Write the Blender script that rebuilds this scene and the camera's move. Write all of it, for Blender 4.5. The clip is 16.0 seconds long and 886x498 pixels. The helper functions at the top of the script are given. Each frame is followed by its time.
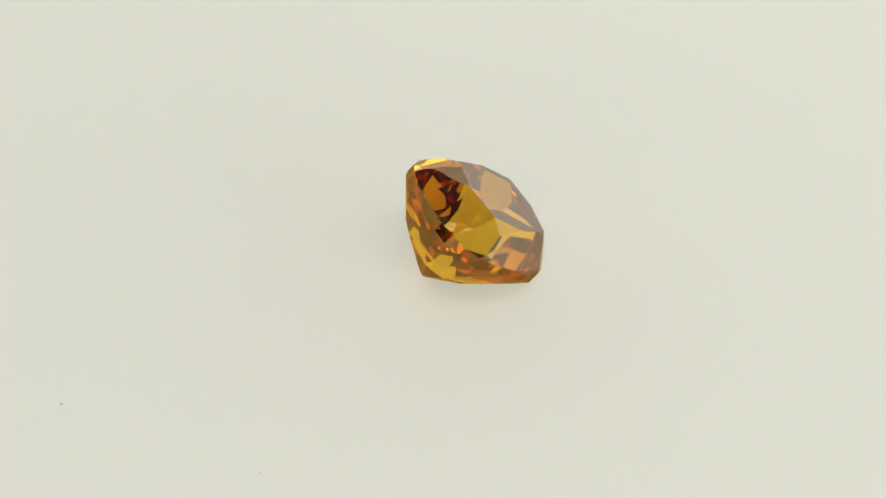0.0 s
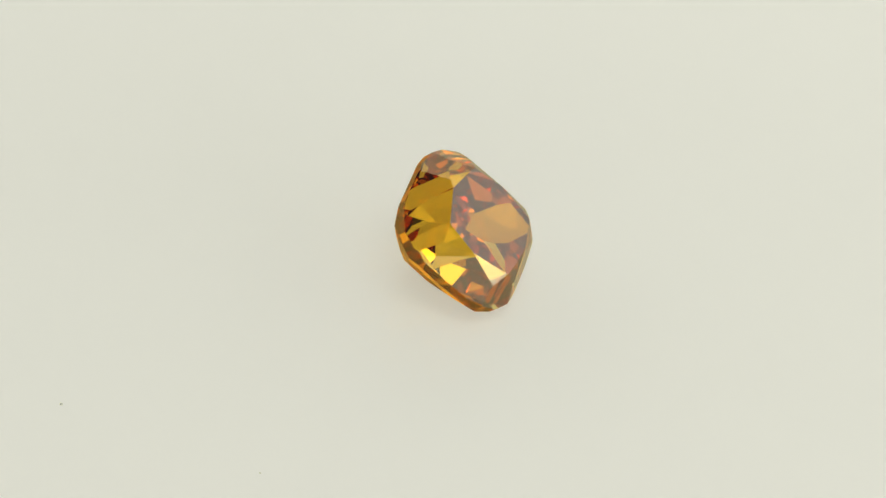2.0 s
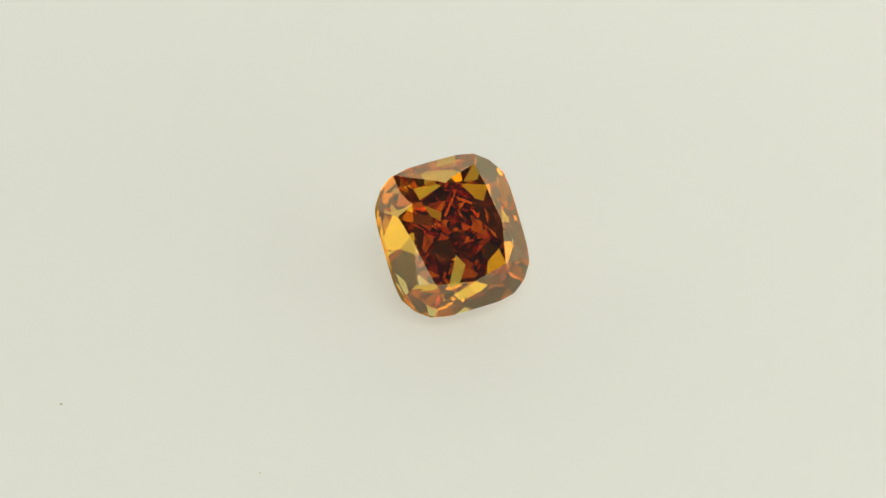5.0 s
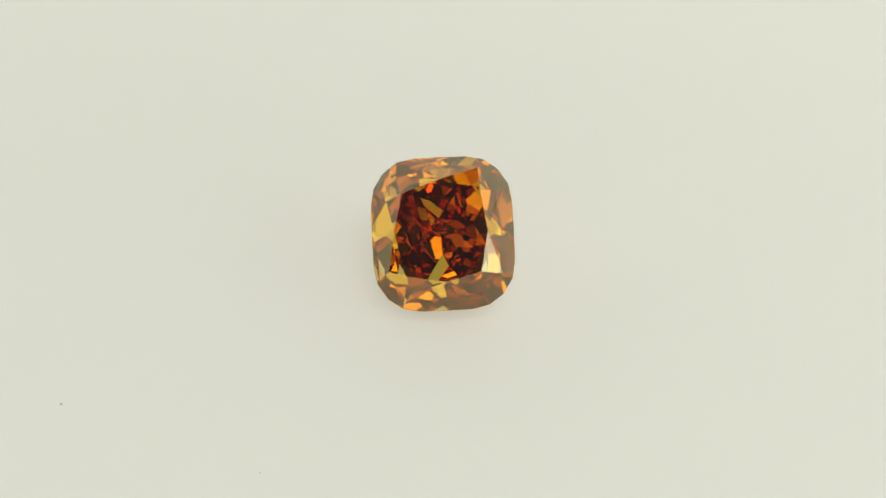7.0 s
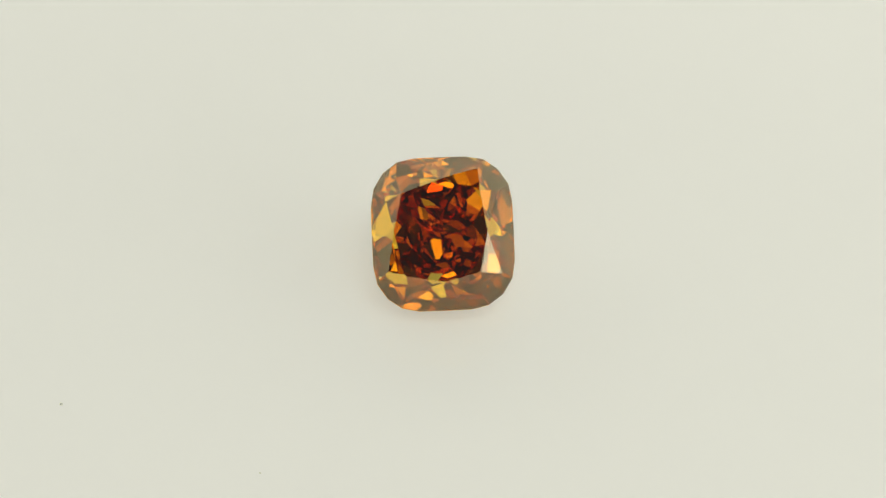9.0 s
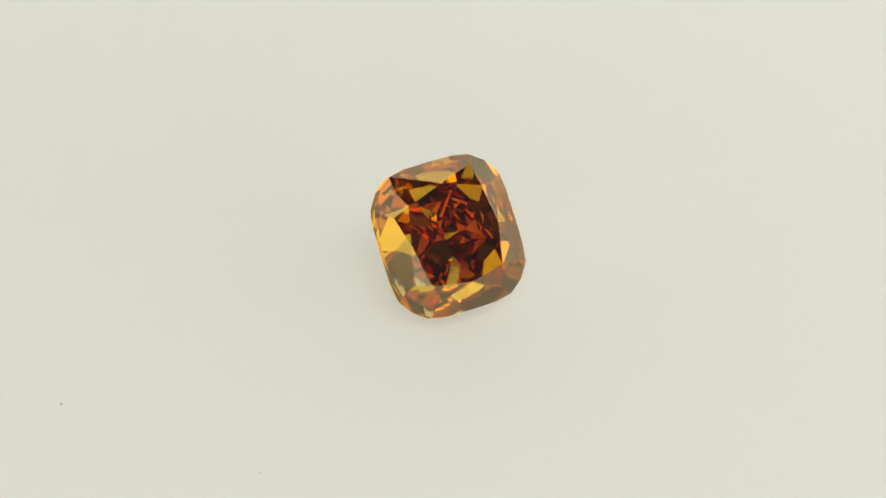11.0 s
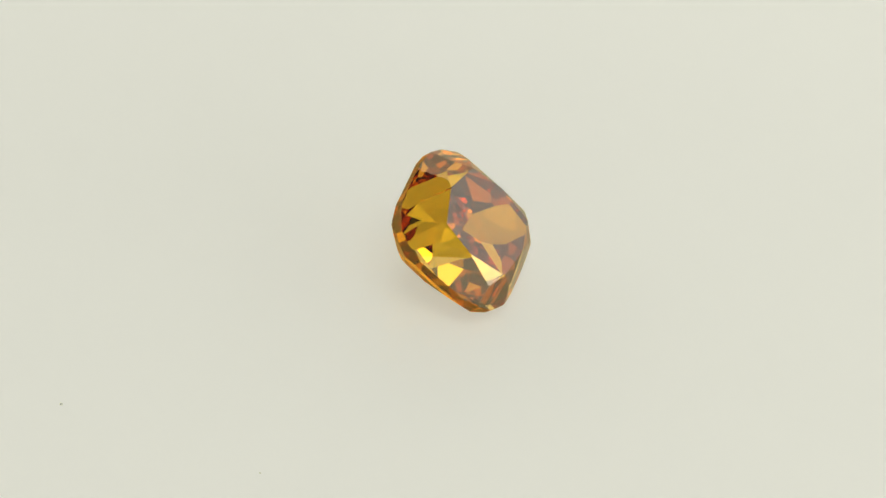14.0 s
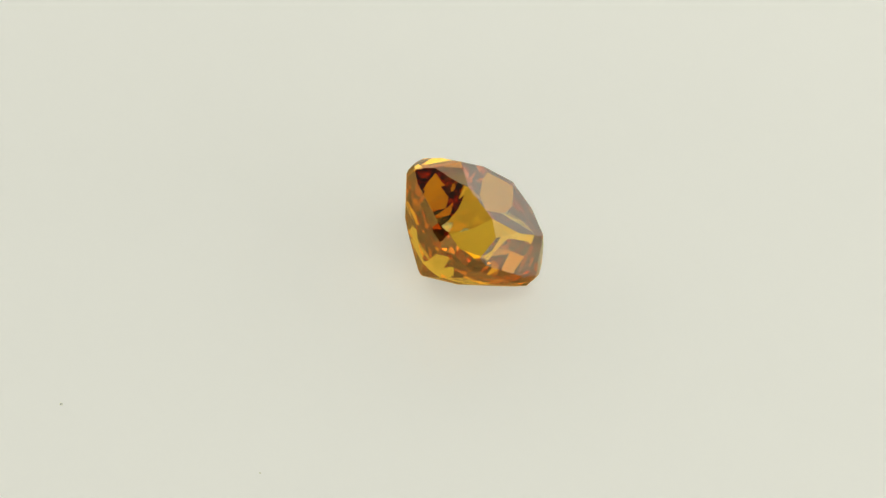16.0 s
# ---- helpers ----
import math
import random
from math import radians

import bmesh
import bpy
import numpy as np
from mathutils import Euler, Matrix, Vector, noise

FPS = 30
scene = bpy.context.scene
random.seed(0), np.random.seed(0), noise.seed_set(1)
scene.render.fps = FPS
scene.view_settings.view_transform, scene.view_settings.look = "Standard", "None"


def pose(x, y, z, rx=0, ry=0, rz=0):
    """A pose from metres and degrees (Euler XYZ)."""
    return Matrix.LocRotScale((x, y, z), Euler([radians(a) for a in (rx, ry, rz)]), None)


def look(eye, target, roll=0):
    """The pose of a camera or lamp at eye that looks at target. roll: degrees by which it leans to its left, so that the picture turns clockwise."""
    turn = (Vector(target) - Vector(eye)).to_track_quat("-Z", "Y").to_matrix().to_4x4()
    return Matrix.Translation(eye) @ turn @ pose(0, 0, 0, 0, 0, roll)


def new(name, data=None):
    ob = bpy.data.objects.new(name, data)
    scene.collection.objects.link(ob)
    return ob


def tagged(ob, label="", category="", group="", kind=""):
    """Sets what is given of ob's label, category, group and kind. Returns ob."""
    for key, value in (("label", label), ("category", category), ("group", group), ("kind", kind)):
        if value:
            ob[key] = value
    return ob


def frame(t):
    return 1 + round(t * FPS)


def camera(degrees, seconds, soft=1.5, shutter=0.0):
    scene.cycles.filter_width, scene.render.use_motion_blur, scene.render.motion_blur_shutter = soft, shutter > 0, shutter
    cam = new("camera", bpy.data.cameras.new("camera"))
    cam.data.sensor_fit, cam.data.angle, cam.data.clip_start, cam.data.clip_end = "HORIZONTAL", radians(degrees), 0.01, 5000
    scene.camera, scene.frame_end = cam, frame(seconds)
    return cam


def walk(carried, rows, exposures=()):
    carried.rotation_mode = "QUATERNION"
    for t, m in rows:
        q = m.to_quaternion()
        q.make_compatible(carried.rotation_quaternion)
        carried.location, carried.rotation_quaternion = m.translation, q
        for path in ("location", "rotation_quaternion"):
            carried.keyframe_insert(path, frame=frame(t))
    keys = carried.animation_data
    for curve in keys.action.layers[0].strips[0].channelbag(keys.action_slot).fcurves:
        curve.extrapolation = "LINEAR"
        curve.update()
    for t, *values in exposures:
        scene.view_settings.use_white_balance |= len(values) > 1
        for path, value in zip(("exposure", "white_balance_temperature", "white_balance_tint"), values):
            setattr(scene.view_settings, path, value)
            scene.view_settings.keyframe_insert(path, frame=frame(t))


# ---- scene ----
MM = 0.001

# ---- camera: a macro lens on a stand, still ----
cam = camera(20.0, 16.0, soft=1.5)
EYE = Vector((-0.1863, -66.0403, 71.1059)) * MM
AHEAD = Vector((0.0000, 0.6841, -0.7294))
STAND = look(EYE, EYE + AHEAD, 6.973)
walk(cam, [(0.0, STAND), (16.0, STAND)], exposures=[(0.0, 0.0), (16.0, 0.0)])

# ---- light: a dim room round a small photo tent ----
world = bpy.data.worlds.new("dim_room")
scene.world = world
world.use_nodes = True
world.node_tree.nodes["Background"].inputs["Color"].default_value = (0.95, 0.97, 1.0, 1)
world.node_tree.nodes["Background"].inputs["Strength"].default_value = 0.06


def lamp(name, watts, size_x, size_y, eye, target, color):
    data = bpy.data.lights.new(name, "AREA")
    data.shape, data.size, data.size_y = "RECTANGLE", size_x * MM, size_y * MM
    data.energy, data.color = watts, color
    ob = new(name, data)
    ob.matrix_world = look(Vector(eye) * MM, Vector(target) * MM)
    return ob


WARM = (1.0, 0.985, 0.90)


def panel(name, glow, size_x, size_y, eye, target, color=WARM):
    """A diffuser lit evenly to the radiance glow."""
    return lamp(name, glow * math.pi ** 2 * size_x * size_y * MM * MM / math.pi, size_x, size_y, eye, target, color)


def around(azimuth, elevation, far):
    """A place seen from the stone: degrees to the right of the camera's side, degrees up, millimetres away."""
    a, e = radians(azimuth), radians(elevation)
    return (far * math.cos(e) * math.sin(a), -far * math.cos(e) * math.cos(a), far * math.sin(e))


# low glowing walls of the light box, open above and towards the camera
panel("led_wall_right", 0.60, 190, 118, (149, 52, 62), (0, 52, 62))
panel("led_wall_left", 0.50, 165, 118, (-149, 64, 62), (0, 64, 62))
panel("led_wall_back", 0.58, 290, 118, (0, 149, 62), (0, 0, 62))
panel("led_wall_front", 1.05, 290, 46, (0, -109, 27), (0, 0, 27))
# lamps that flash in the facets
panel("led_bar_right", 2.4, 106, 42, around(65.5, 11, 138), (0, 0, 2), (1.0, 0.98, 0.96))
panel("softbox_light", 5.0, 14, 22, around(-8, 47, 172), (0, 0, 2))
panel("led_bar_front", 10.0, 5, 14, around(-11.7, 58, 170), (0, 0, 2))
panel("led_spot_left", 12.0, 7, 14, around(-68, 6, 140), (0, 0, 2))
panel("led_spot_right", 3.4, 16, 16, around(61, 23, 138), (0, 0, 2))
panel("led_panel_top", 2.3, 110, 60, around(25, 71, 200), (0, 0, 2))

# paths inside the stone turn many times
scene.cycles.max_bounces = scene.cycles.glossy_bounces = scene.cycles.transmission_bounces = 32


# ---- materials ----
def material(name):
    m = bpy.data.materials.new(name)
    m.use_nodes = True
    n, l = m.node_tree.nodes, m.node_tree.links
    return m, n, l, n["Principled BSDF"]


def painted(name, color, rough, grain, bump=0.0, spread=0.04, spec=0.5):
    """A plain surface with a faint mottling at two sizes and a fine relief. grain: millimetres."""
    m, n, l, p = material(name)
    at = n.new("ShaderNodeTexCoord")
    big, fine = n.new("ShaderNodeTexNoise"), n.new("ShaderNodeTexNoise")
    big.inputs["Scale"].default_value, big.inputs["Detail"].default_value = 1000 / (grain * 18), 3
    fine.inputs["Scale"].default_value, fine.inputs["Detail"].default_value = 1000 / grain, 4
    mix = n.new("ShaderNodeMath")
    mix.operation = "MULTIPLY_ADD"
    mix.inputs[1].default_value = 0.35
    ramp = n.new("ShaderNodeValToRGB")
    ramp.color_ramp.elements[0].position, ramp.color_ramp.elements[1].position = 0.35, 1.0
    ramp.color_ramp.elements[0].color = (*[c * (1 - spread) for c in color], 1)
    ramp.color_ramp.elements[1].color = (*[min(1, c * (1 + spread)) for c in color], 1)
    for t in (big, fine):
        l.new(at.outputs["Object"], t.inputs["Vector"])
    l.new(fine.outputs["Fac"], mix.inputs[0])
    l.new(big.outputs["Fac"], mix.inputs[2])
    l.new(mix.outputs[0], ramp.inputs["Fac"])
    l.new(ramp.outputs["Color"], p.inputs["Base Color"])
    p.inputs["Roughness"].default_value = rough
    p.inputs["Specular IOR Level"].default_value = spec
    if bump:
        b = n.new("ShaderNodeBump")
        b.inputs["Strength"].default_value, b.inputs["Distance"].default_value = bump, 0.02 * MM
        l.new(fine.outputs["Fac"], b.inputs["Height"])
        l.new(b.outputs["Normal"], p.inputs["Normal"])
    return m


def gem_glass(name, through_color, bounce_color):
    """Clear diamond. through_color: what is left at each crossing; bounce_color: at each mirroring."""
    m, n, l, p = material(name)
    n.remove(p)
    fres, bend, gloss, mix = (n.new("ShaderNode" + k) for k in ("Fresnel", "BsdfRefraction", "BsdfAnisotropic", "MixShader"))
    fres.inputs["IOR"].default_value = bend.inputs["IOR"].default_value = 2.42
    bend.inputs["Color"].default_value = (*through_color, 1)
    gloss.inputs["Color"].default_value = (*bounce_color, 1)
    bend.inputs["Roughness"].default_value = gloss.inputs["Roughness"].default_value = 0.0
    l.new(fres.outputs[0], mix.inputs[0])
    l.new(bend.outputs[0], mix.inputs[1])
    l.new(gloss.outputs[0], mix.inputs[2])
    l.new(mix.outputs[0], n["Material Output"].inputs["Surface"])
    return m


SHEET = painted("white_acrylic", (0.795, 0.80, 0.735), 0.24, 0.9, 0.15, 0.012, 0.4)
FABRIC = painted("white_tent_fabric", (0.78, 0.78, 0.76), 0.9, 0.6, 0.5, 0.03, 0.2)
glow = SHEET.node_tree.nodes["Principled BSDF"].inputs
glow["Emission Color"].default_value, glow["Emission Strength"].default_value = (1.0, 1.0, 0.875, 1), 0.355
DUST = painted("grey_dust", (0.70, 0.70, 0.65), 0.9, 0.05, 0.5, 0.2, 0.2)
BENCH = painted("black_bench", (0.03, 0.03, 0.032), 0.6, 2.0, 0.3, 0.2, 0.3)
# body colour by facet, standing in for absorption: deeper on table and lower facets
GEM_TABLE = gem_glass("diamond_table_path_tint", (0.86, 0.66, 0.10), (0.93, 0.90, 0.82))
# yellow mirror tint dulls the white veil reflected in the crown
GEM_TOP = gem_glass("diamond_crown_path_tint", (0.97, 0.92, 0.34), (0.84, 0.76, 0.52))
GEM_LOW = gem_glass("diamond_lower_path_tint", (0.92, 0.585, 0.10), (0.84, 0.52, 0.14))


# ---- mesh helpers ----
def mesh_of(name, bm):
    me = bpy.data.meshes.new(name)
    bm.to_mesh(me)
    bm.free()
    return me


def part(name, bm, mat, parent, label=""):
    ob = new(name, mesh_of(name, bm))
    ob.data.materials.append(mat)
    ob.parent = parent
    return tagged(ob, label)


def slab(x0, y0, z0, x1, y1, z1, bevel=0.0):
    """A box between two corners in millimetres, with its edges rounded."""
    bm = bmesh.new()
    bmesh.ops.create_cube(bm, size=1.0)
    for v in bm.verts:
        v.co = Vector([(a + b) / 2 + c * (b - a) for a, b, c in zip((x0, y0, z0), (x1, y1, z1), v.co)]) * MM
    if bevel:
        bmesh.ops.bevel(bm, geom=bm.edges[:], offset=bevel * MM, segments=2, affect="EDGES")
    return bm


# ---- setting: the white sheet, the low walls round it and the bench ----
def setting(name, bm, mat, label, category):
    ob = new(name, mesh_of(name, bm))
    ob.data.materials.append(mat)
    return tagged(ob, label, category, kind="structure")


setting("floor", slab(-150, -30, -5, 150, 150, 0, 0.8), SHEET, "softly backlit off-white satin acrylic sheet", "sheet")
setting("table_top", slab(-900, -700, -45, 900, 700, -5.004, 2.0), BENCH, "matt black work bench under the light box", "work bench")
setting("wall_back", slab(-156, 150, -5, 156, 155, 124), FABRIC, "low white diffuser wall behind the stone", "diffuser wall")
setting("wall_left", slab(-156, -30, -5, -150.004, 149.9, 124), FABRIC, "low white diffuser wall beside the stone", "diffuser wall")
setting("wall_right", slab(150.004, -46, -5, 156, 149.9, 124), FABRIC, "low white diffuser wall beside the stone", "diffuser wall")
setting("wall_front", slab(-156, -116, -5, 156, -110.004, 52), FABRIC, "low white diffuser wall below the lens", "diffuser wall")


# ---- the stone ----
# in its own space: the table faces +z, the middle of the girdle lies at z = 0, millimetres
HALF_X, HALF_Y, ROUND_X, ROUND_Y, BOW = 2.6618, 2.8803, 1.6859, 1.7591, 0.0104
CROWN, DEEP, GIRDLE = 1.55, 2.9843, 0.25
# the table is an uneven octagon, here counted from the +x side; each star facet ends in a tip near the corners of the rim
TABLE = [(1.59, -0.06), (1.37, 1.46), (-0.10, 1.935), (-1.55, 1.465), (-1.89, 0.06), (-1.56, -1.62), (-0.055, -1.89), (1.28, -1.57)]
TIPS = [(2.06, 1.31), (1.28, 2.24), (-1.24, 2.16), (-2.30, 1.38), (-2.32, -1.48), (-1.36, -2.32), (1.22, -2.22), (2.06, -1.31)]
TIP_HIGH = 1.0
RING, RING_DEEP = 0.5520, 0.6410
CULET = Vector((-0.1937, 0.2267, -DEEP))
TILT, SPIN = 0.677, 0.1132
OFF_X, OFF_Y = -0.3017, -0.7598


def rim(steps):
    """The cushion outline: four nearly straight sides and four rounded corners of that many steps."""
    found = []
    for i in range(4):
        way_x, way_y = (1, -1, -1, 1)[i], (1, 1, -1, -1)[i]
        side = ((HALF_X + BOW, 0), (0, HALF_Y + BOW), (-HALF_X - BOW, 0), (0, -HALF_Y - BOW))[i]
        found.append(Vector((*side, 0)))
        for j in range(steps + 1):
            w = (i + j / steps) * math.pi / 2
            found.append(Vector(((HALF_X - ROUND_X) * way_x + ROUND_X * math.cos(w), (HALF_Y - ROUND_Y) * way_y + ROUND_Y * math.sin(w), 0)))
    return found


FINE_RIM = rim(40)
RIM_ANGLES = [math.atan2(p.y, p.x) % (2 * math.pi) for p in FINE_RIM]


# facets of the lower part, tier by tier: how many, turned by which share of a step, at which share of the radius, slope in degrees
RADIAL, CUT_SEED = 0.80, 62393
LOWER_TIERS = ((16, 0.5, 0.99, 62), (16, 0, 0.923, 62.49), (8, 0.25, 0.812, 49.7), (8, 0.25, 0.624, 52.39), (8, 0, 0.491, 47.5), (8, 0, 0.37, 40.86), (8, 0, 0.114, 36.58), (8, 0, 0.094, 29.92))


def outline(a):
    """The point of the outline in the direction a."""
    return Vector([float(np.interp(a % (2 * math.pi), RIM_ANGLES, [p[i] for p in FINE_RIM], period=2 * math.pi)) for i in (0, 1)] + [0])


def out_way(a):
    d = outline(a + 0.12) - outline(a - 0.12)
    return Vector((d.y, -d.x, 0)).normalized()


def facet_through(low, high, way):
    """A plane through two points whose level lines run square to way; its normal points outwards."""
    level = Vector((-way.y, way.x, 0))
    no = level.cross(high - low).normalized()
    return low, (no if no.dot(way) > 0 else -no)


def facet_sloped(at, way, slope):
    """A plane through a point, leaning by slope degrees from the level; upwards for a crown, downwards below zero."""
    s = radians(abs(slope))
    return at, Vector((way.x * math.sin(s), way.y * math.sin(s), math.copysign(math.cos(s), slope)))


def gem_cuts():
    up = Vector((0, 0, 1))
    cuts = [("table", up * CROWN, up.copy())]
    corner = [Vector((x, y, CROWN)) for x, y in TABLE]
    tips = [Vector((x, y, TIP_HIGH)) for x, y in TIPS]
    ring = rim(4)
    for p, q in zip(ring, ring[1:] + ring[:1]):
        d = q - p
        cuts.append(("girdle", p, Vector((d.y, -d.x, 0)).normalized()))
    for k in range(8):
        a = math.atan2(corner[k].y, corner[k].x)
        cuts.append(("main", *facet_through(outline(a) + up * GIRDLE, corner[k], out_way(a))))
        d = (corner[(k + 1) % 8] - corner[k]).cross(up).normalized()
        cuts.append(("star", *facet_through(tips[k], corner[k], d)))
    for k in range(16):
        tip = tips[k // 2]
        a = math.atan2(tip.y, tip.x) + (0.19 if k % 2 else -0.19)
        low = outline(a) + up * (GIRDLE - 0.02)
        slope = math.degrees(math.atan2(TIP_HIGH - GIRDLE, out_way(a).dot(low - tip)))
        cuts.append(("crown", *facet_sloped(low, out_way(a), max(slope, 53))))
    rng = random.Random(CUT_SEED)

    def below(share):
        """The depth of the lower part's mean outline at that share of the rim's radius."""
        return float(np.interp(share, (0, RING, 1), (-DEEP, -RING_DEEP * DEEP, -GIRDLE)))

    for count, start, share, slope in LOWER_TIERS:
        for k in range(count):
            a = (k + start) * 2 * math.pi / count + rng.uniform(-0.05, 0.05)
            at = outline(a) * share
            if share < 0.3:
                at += Vector((CULET.x * 0.8, CULET.y * 0.8, 0))
            way = out_way(a) if share > 0.9 else out_way(a).lerp(at.normalized(), RADIAL).normalized()
            cuts.append(("pavilion", *facet_sloped(at + up * below(share), way, -slope - rng.uniform(-1.3, 1.3))))
    return cuts


LEAN = Matrix.Rotation(TILT, 4, "X") @ Matrix.Rotation(SPIN, 4, "Z")


def cut(bm, kinds, kind, co, no):
    found = bmesh.ops.bisect_plane(bm, geom=bm.verts[:] + bm.edges[:] + bm.faces[:], dist=1e-5, plane_co=co, plane_no=no, clear_outer=True)
    edges = [e for e in bm.edges if e.is_boundary]
    if edges:
        for f in bmesh.ops.holes_fill(bm, edges=edges, sides=0)["faces"]:
            f[kinds] = kind


def cut_gem():
    """Grinds the facets off a block one by one, and last the flat on which the stone lies."""
    names = ["table", "crown", "girdle", "pavilion", "main", "star"]
    bm = bmesh.new()
    bmesh.ops.create_cube(bm, size=12.0)
    kinds = bm.faces.layers.int.new("kind")
    for kind, co, no in gem_cuts():
        cut(bm, kinds, names.index(kind), co, no)
    down = LEAN.to_3x3().transposed() @ Vector((0, 0, -1))
    lowest = max(v.co.dot(down) for v in bm.verts)
    cut(bm, kinds, 3, down * (lowest - 0.04), down)
    bmesh.ops.recalc_face_normals(bm, faces=bm.faces[:])
    base = -max(v.co.dot(down) for v in bm.verts)
    return bm, kinds, names, base


def gemstone():
    bm, kinds, names, base = cut_gem()
    stone = new("gemstone")
    labels = {"table": "large flat eight-sided top facet", "crown": "sloping upper facets", "girdle": "thin faceted rim", "pavilion": "steep lower facets tapering to a point"}
    layer = bm.faces.layers.int["kind"]
    made = {}
    for i, name in enumerate(names[:4]):
        piece = bm.copy()
        own = piece.faces.layers.int["kind"]
        bmesh.ops.delete(piece, geom=[f for f in piece.faces if f[own] != i], context="FACES")
        for v in piece.verts:
            v.co *= MM
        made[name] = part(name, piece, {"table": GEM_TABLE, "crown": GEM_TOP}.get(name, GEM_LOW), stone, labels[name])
    # the eight large sloping facets and the eight round the table, each by itself
    for f in bm.faces:
        if f[layer] >= 4:
            piece = bmesh.new()
            piece.faces.new([piece.verts.new(v.co * MM) for v in f.verts])
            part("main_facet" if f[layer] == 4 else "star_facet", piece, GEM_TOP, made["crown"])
    bm.free()
    tagged(stone, "orange-brown cushion-cut diamond lying tilted on a white sheet", "gemstone")
    return stone, base


stone, BASE = gemstone()


# ---- specks of dust on the sheet ----
def speck(x, y, size, seed):
    rng = random.Random(seed)
    bm = bmesh.new()
    bmesh.ops.create_icosphere(bm, subdivisions=2, radius=size / 2 * MM)
    for v in bm.verts:
        v.co *= rng.uniform(0.75, 1.2)
        v.co.z *= 0.4
    low = min(v.co.z for v in bm.verts)
    for v in bm.verts:
        v.co.z -= low
    ob = new("dust_speck", mesh_of("dust_speck", bm))
    ob.data.materials.append(DUST)
    ob.matrix_world = pose(x * MM, y * MM, 0)
    return tagged(ob, "tiny grey speck of dust on the white sheet", "dust", "dust specks")


speck(-13.1922, -9.2799, 0.12, 1)
speck(-5.6788, -11.2878, 0.08, 2)


# ---- motion: the stone turns on an upright axis, rests, and turns back ----
TURNS = [
    (0.00, 116.65, 0.022, -0.115),
    (0.50, 105.77, 0.020, -0.130),
    (1.00, 93.34, -0.104, -0.156),
    (1.50, 82.27, -0.128, -0.103),
    (2.00, 72.07, -0.116, -0.036),
    (2.50, 62.20, -0.064, -0.042),
    (3.00, 52.93, -0.008, -0.044),
    (3.50, 43.02, 0.047, -0.047),
    (4.00, 33.86, 0.096, -0.054),
    (4.50, 27.53, 0.096, -0.046),
    (5.00, 21.92, 0.084, -0.047),
    (5.50, 18.16, 0.031, -0.070),
    (6.00, 15.63, -0.062, -0.113),
    (6.50, 11.20, -0.082, -0.104),
    (7.00, 4.26, -0.019, -0.064),
    (7.35, 1.97, 0.011, -0.018),
    (8.73, 1.97, 0.011, -0.018),
    (9.08, 4.66, -0.029, -0.084),
    (9.58, 11.70, -0.102, -0.134),
    (10.08, 16.45, -0.131, -0.155),
    (10.58, 19.40, -0.083, -0.123),
    (11.08, 23.60, -0.075, -0.110),
    (11.58, 29.34, -0.034, -0.087),
    (12.08, 35.82, 0.035, -0.052),
    (12.58, 44.08, 0.011, -0.040),
    (13.08, 53.24, -0.031, -0.044),
    (13.58, 63.34, -0.137, -0.091),
    (14.08, 71.92, -0.189, -0.045),
    (14.58, 81.79, -0.126, -0.109),
    (15.08, 92.21, -0.170, -0.153),
    (15.58, 104.49, 0.014, -0.116),
    (16.00, 113.59, 0.006, -0.123),
]


def stone_pose(turn, x, y):
    return pose(x * MM, y * MM, 0, 0, 0, turn) @ Matrix.Translation(Vector((OFF_X, OFF_Y, -BASE)) * MM) @ LEAN


def motions():
    walk(stone, [(t, stone_pose(turn, x, y)) for t, turn, x, y in TURNS])


motions()
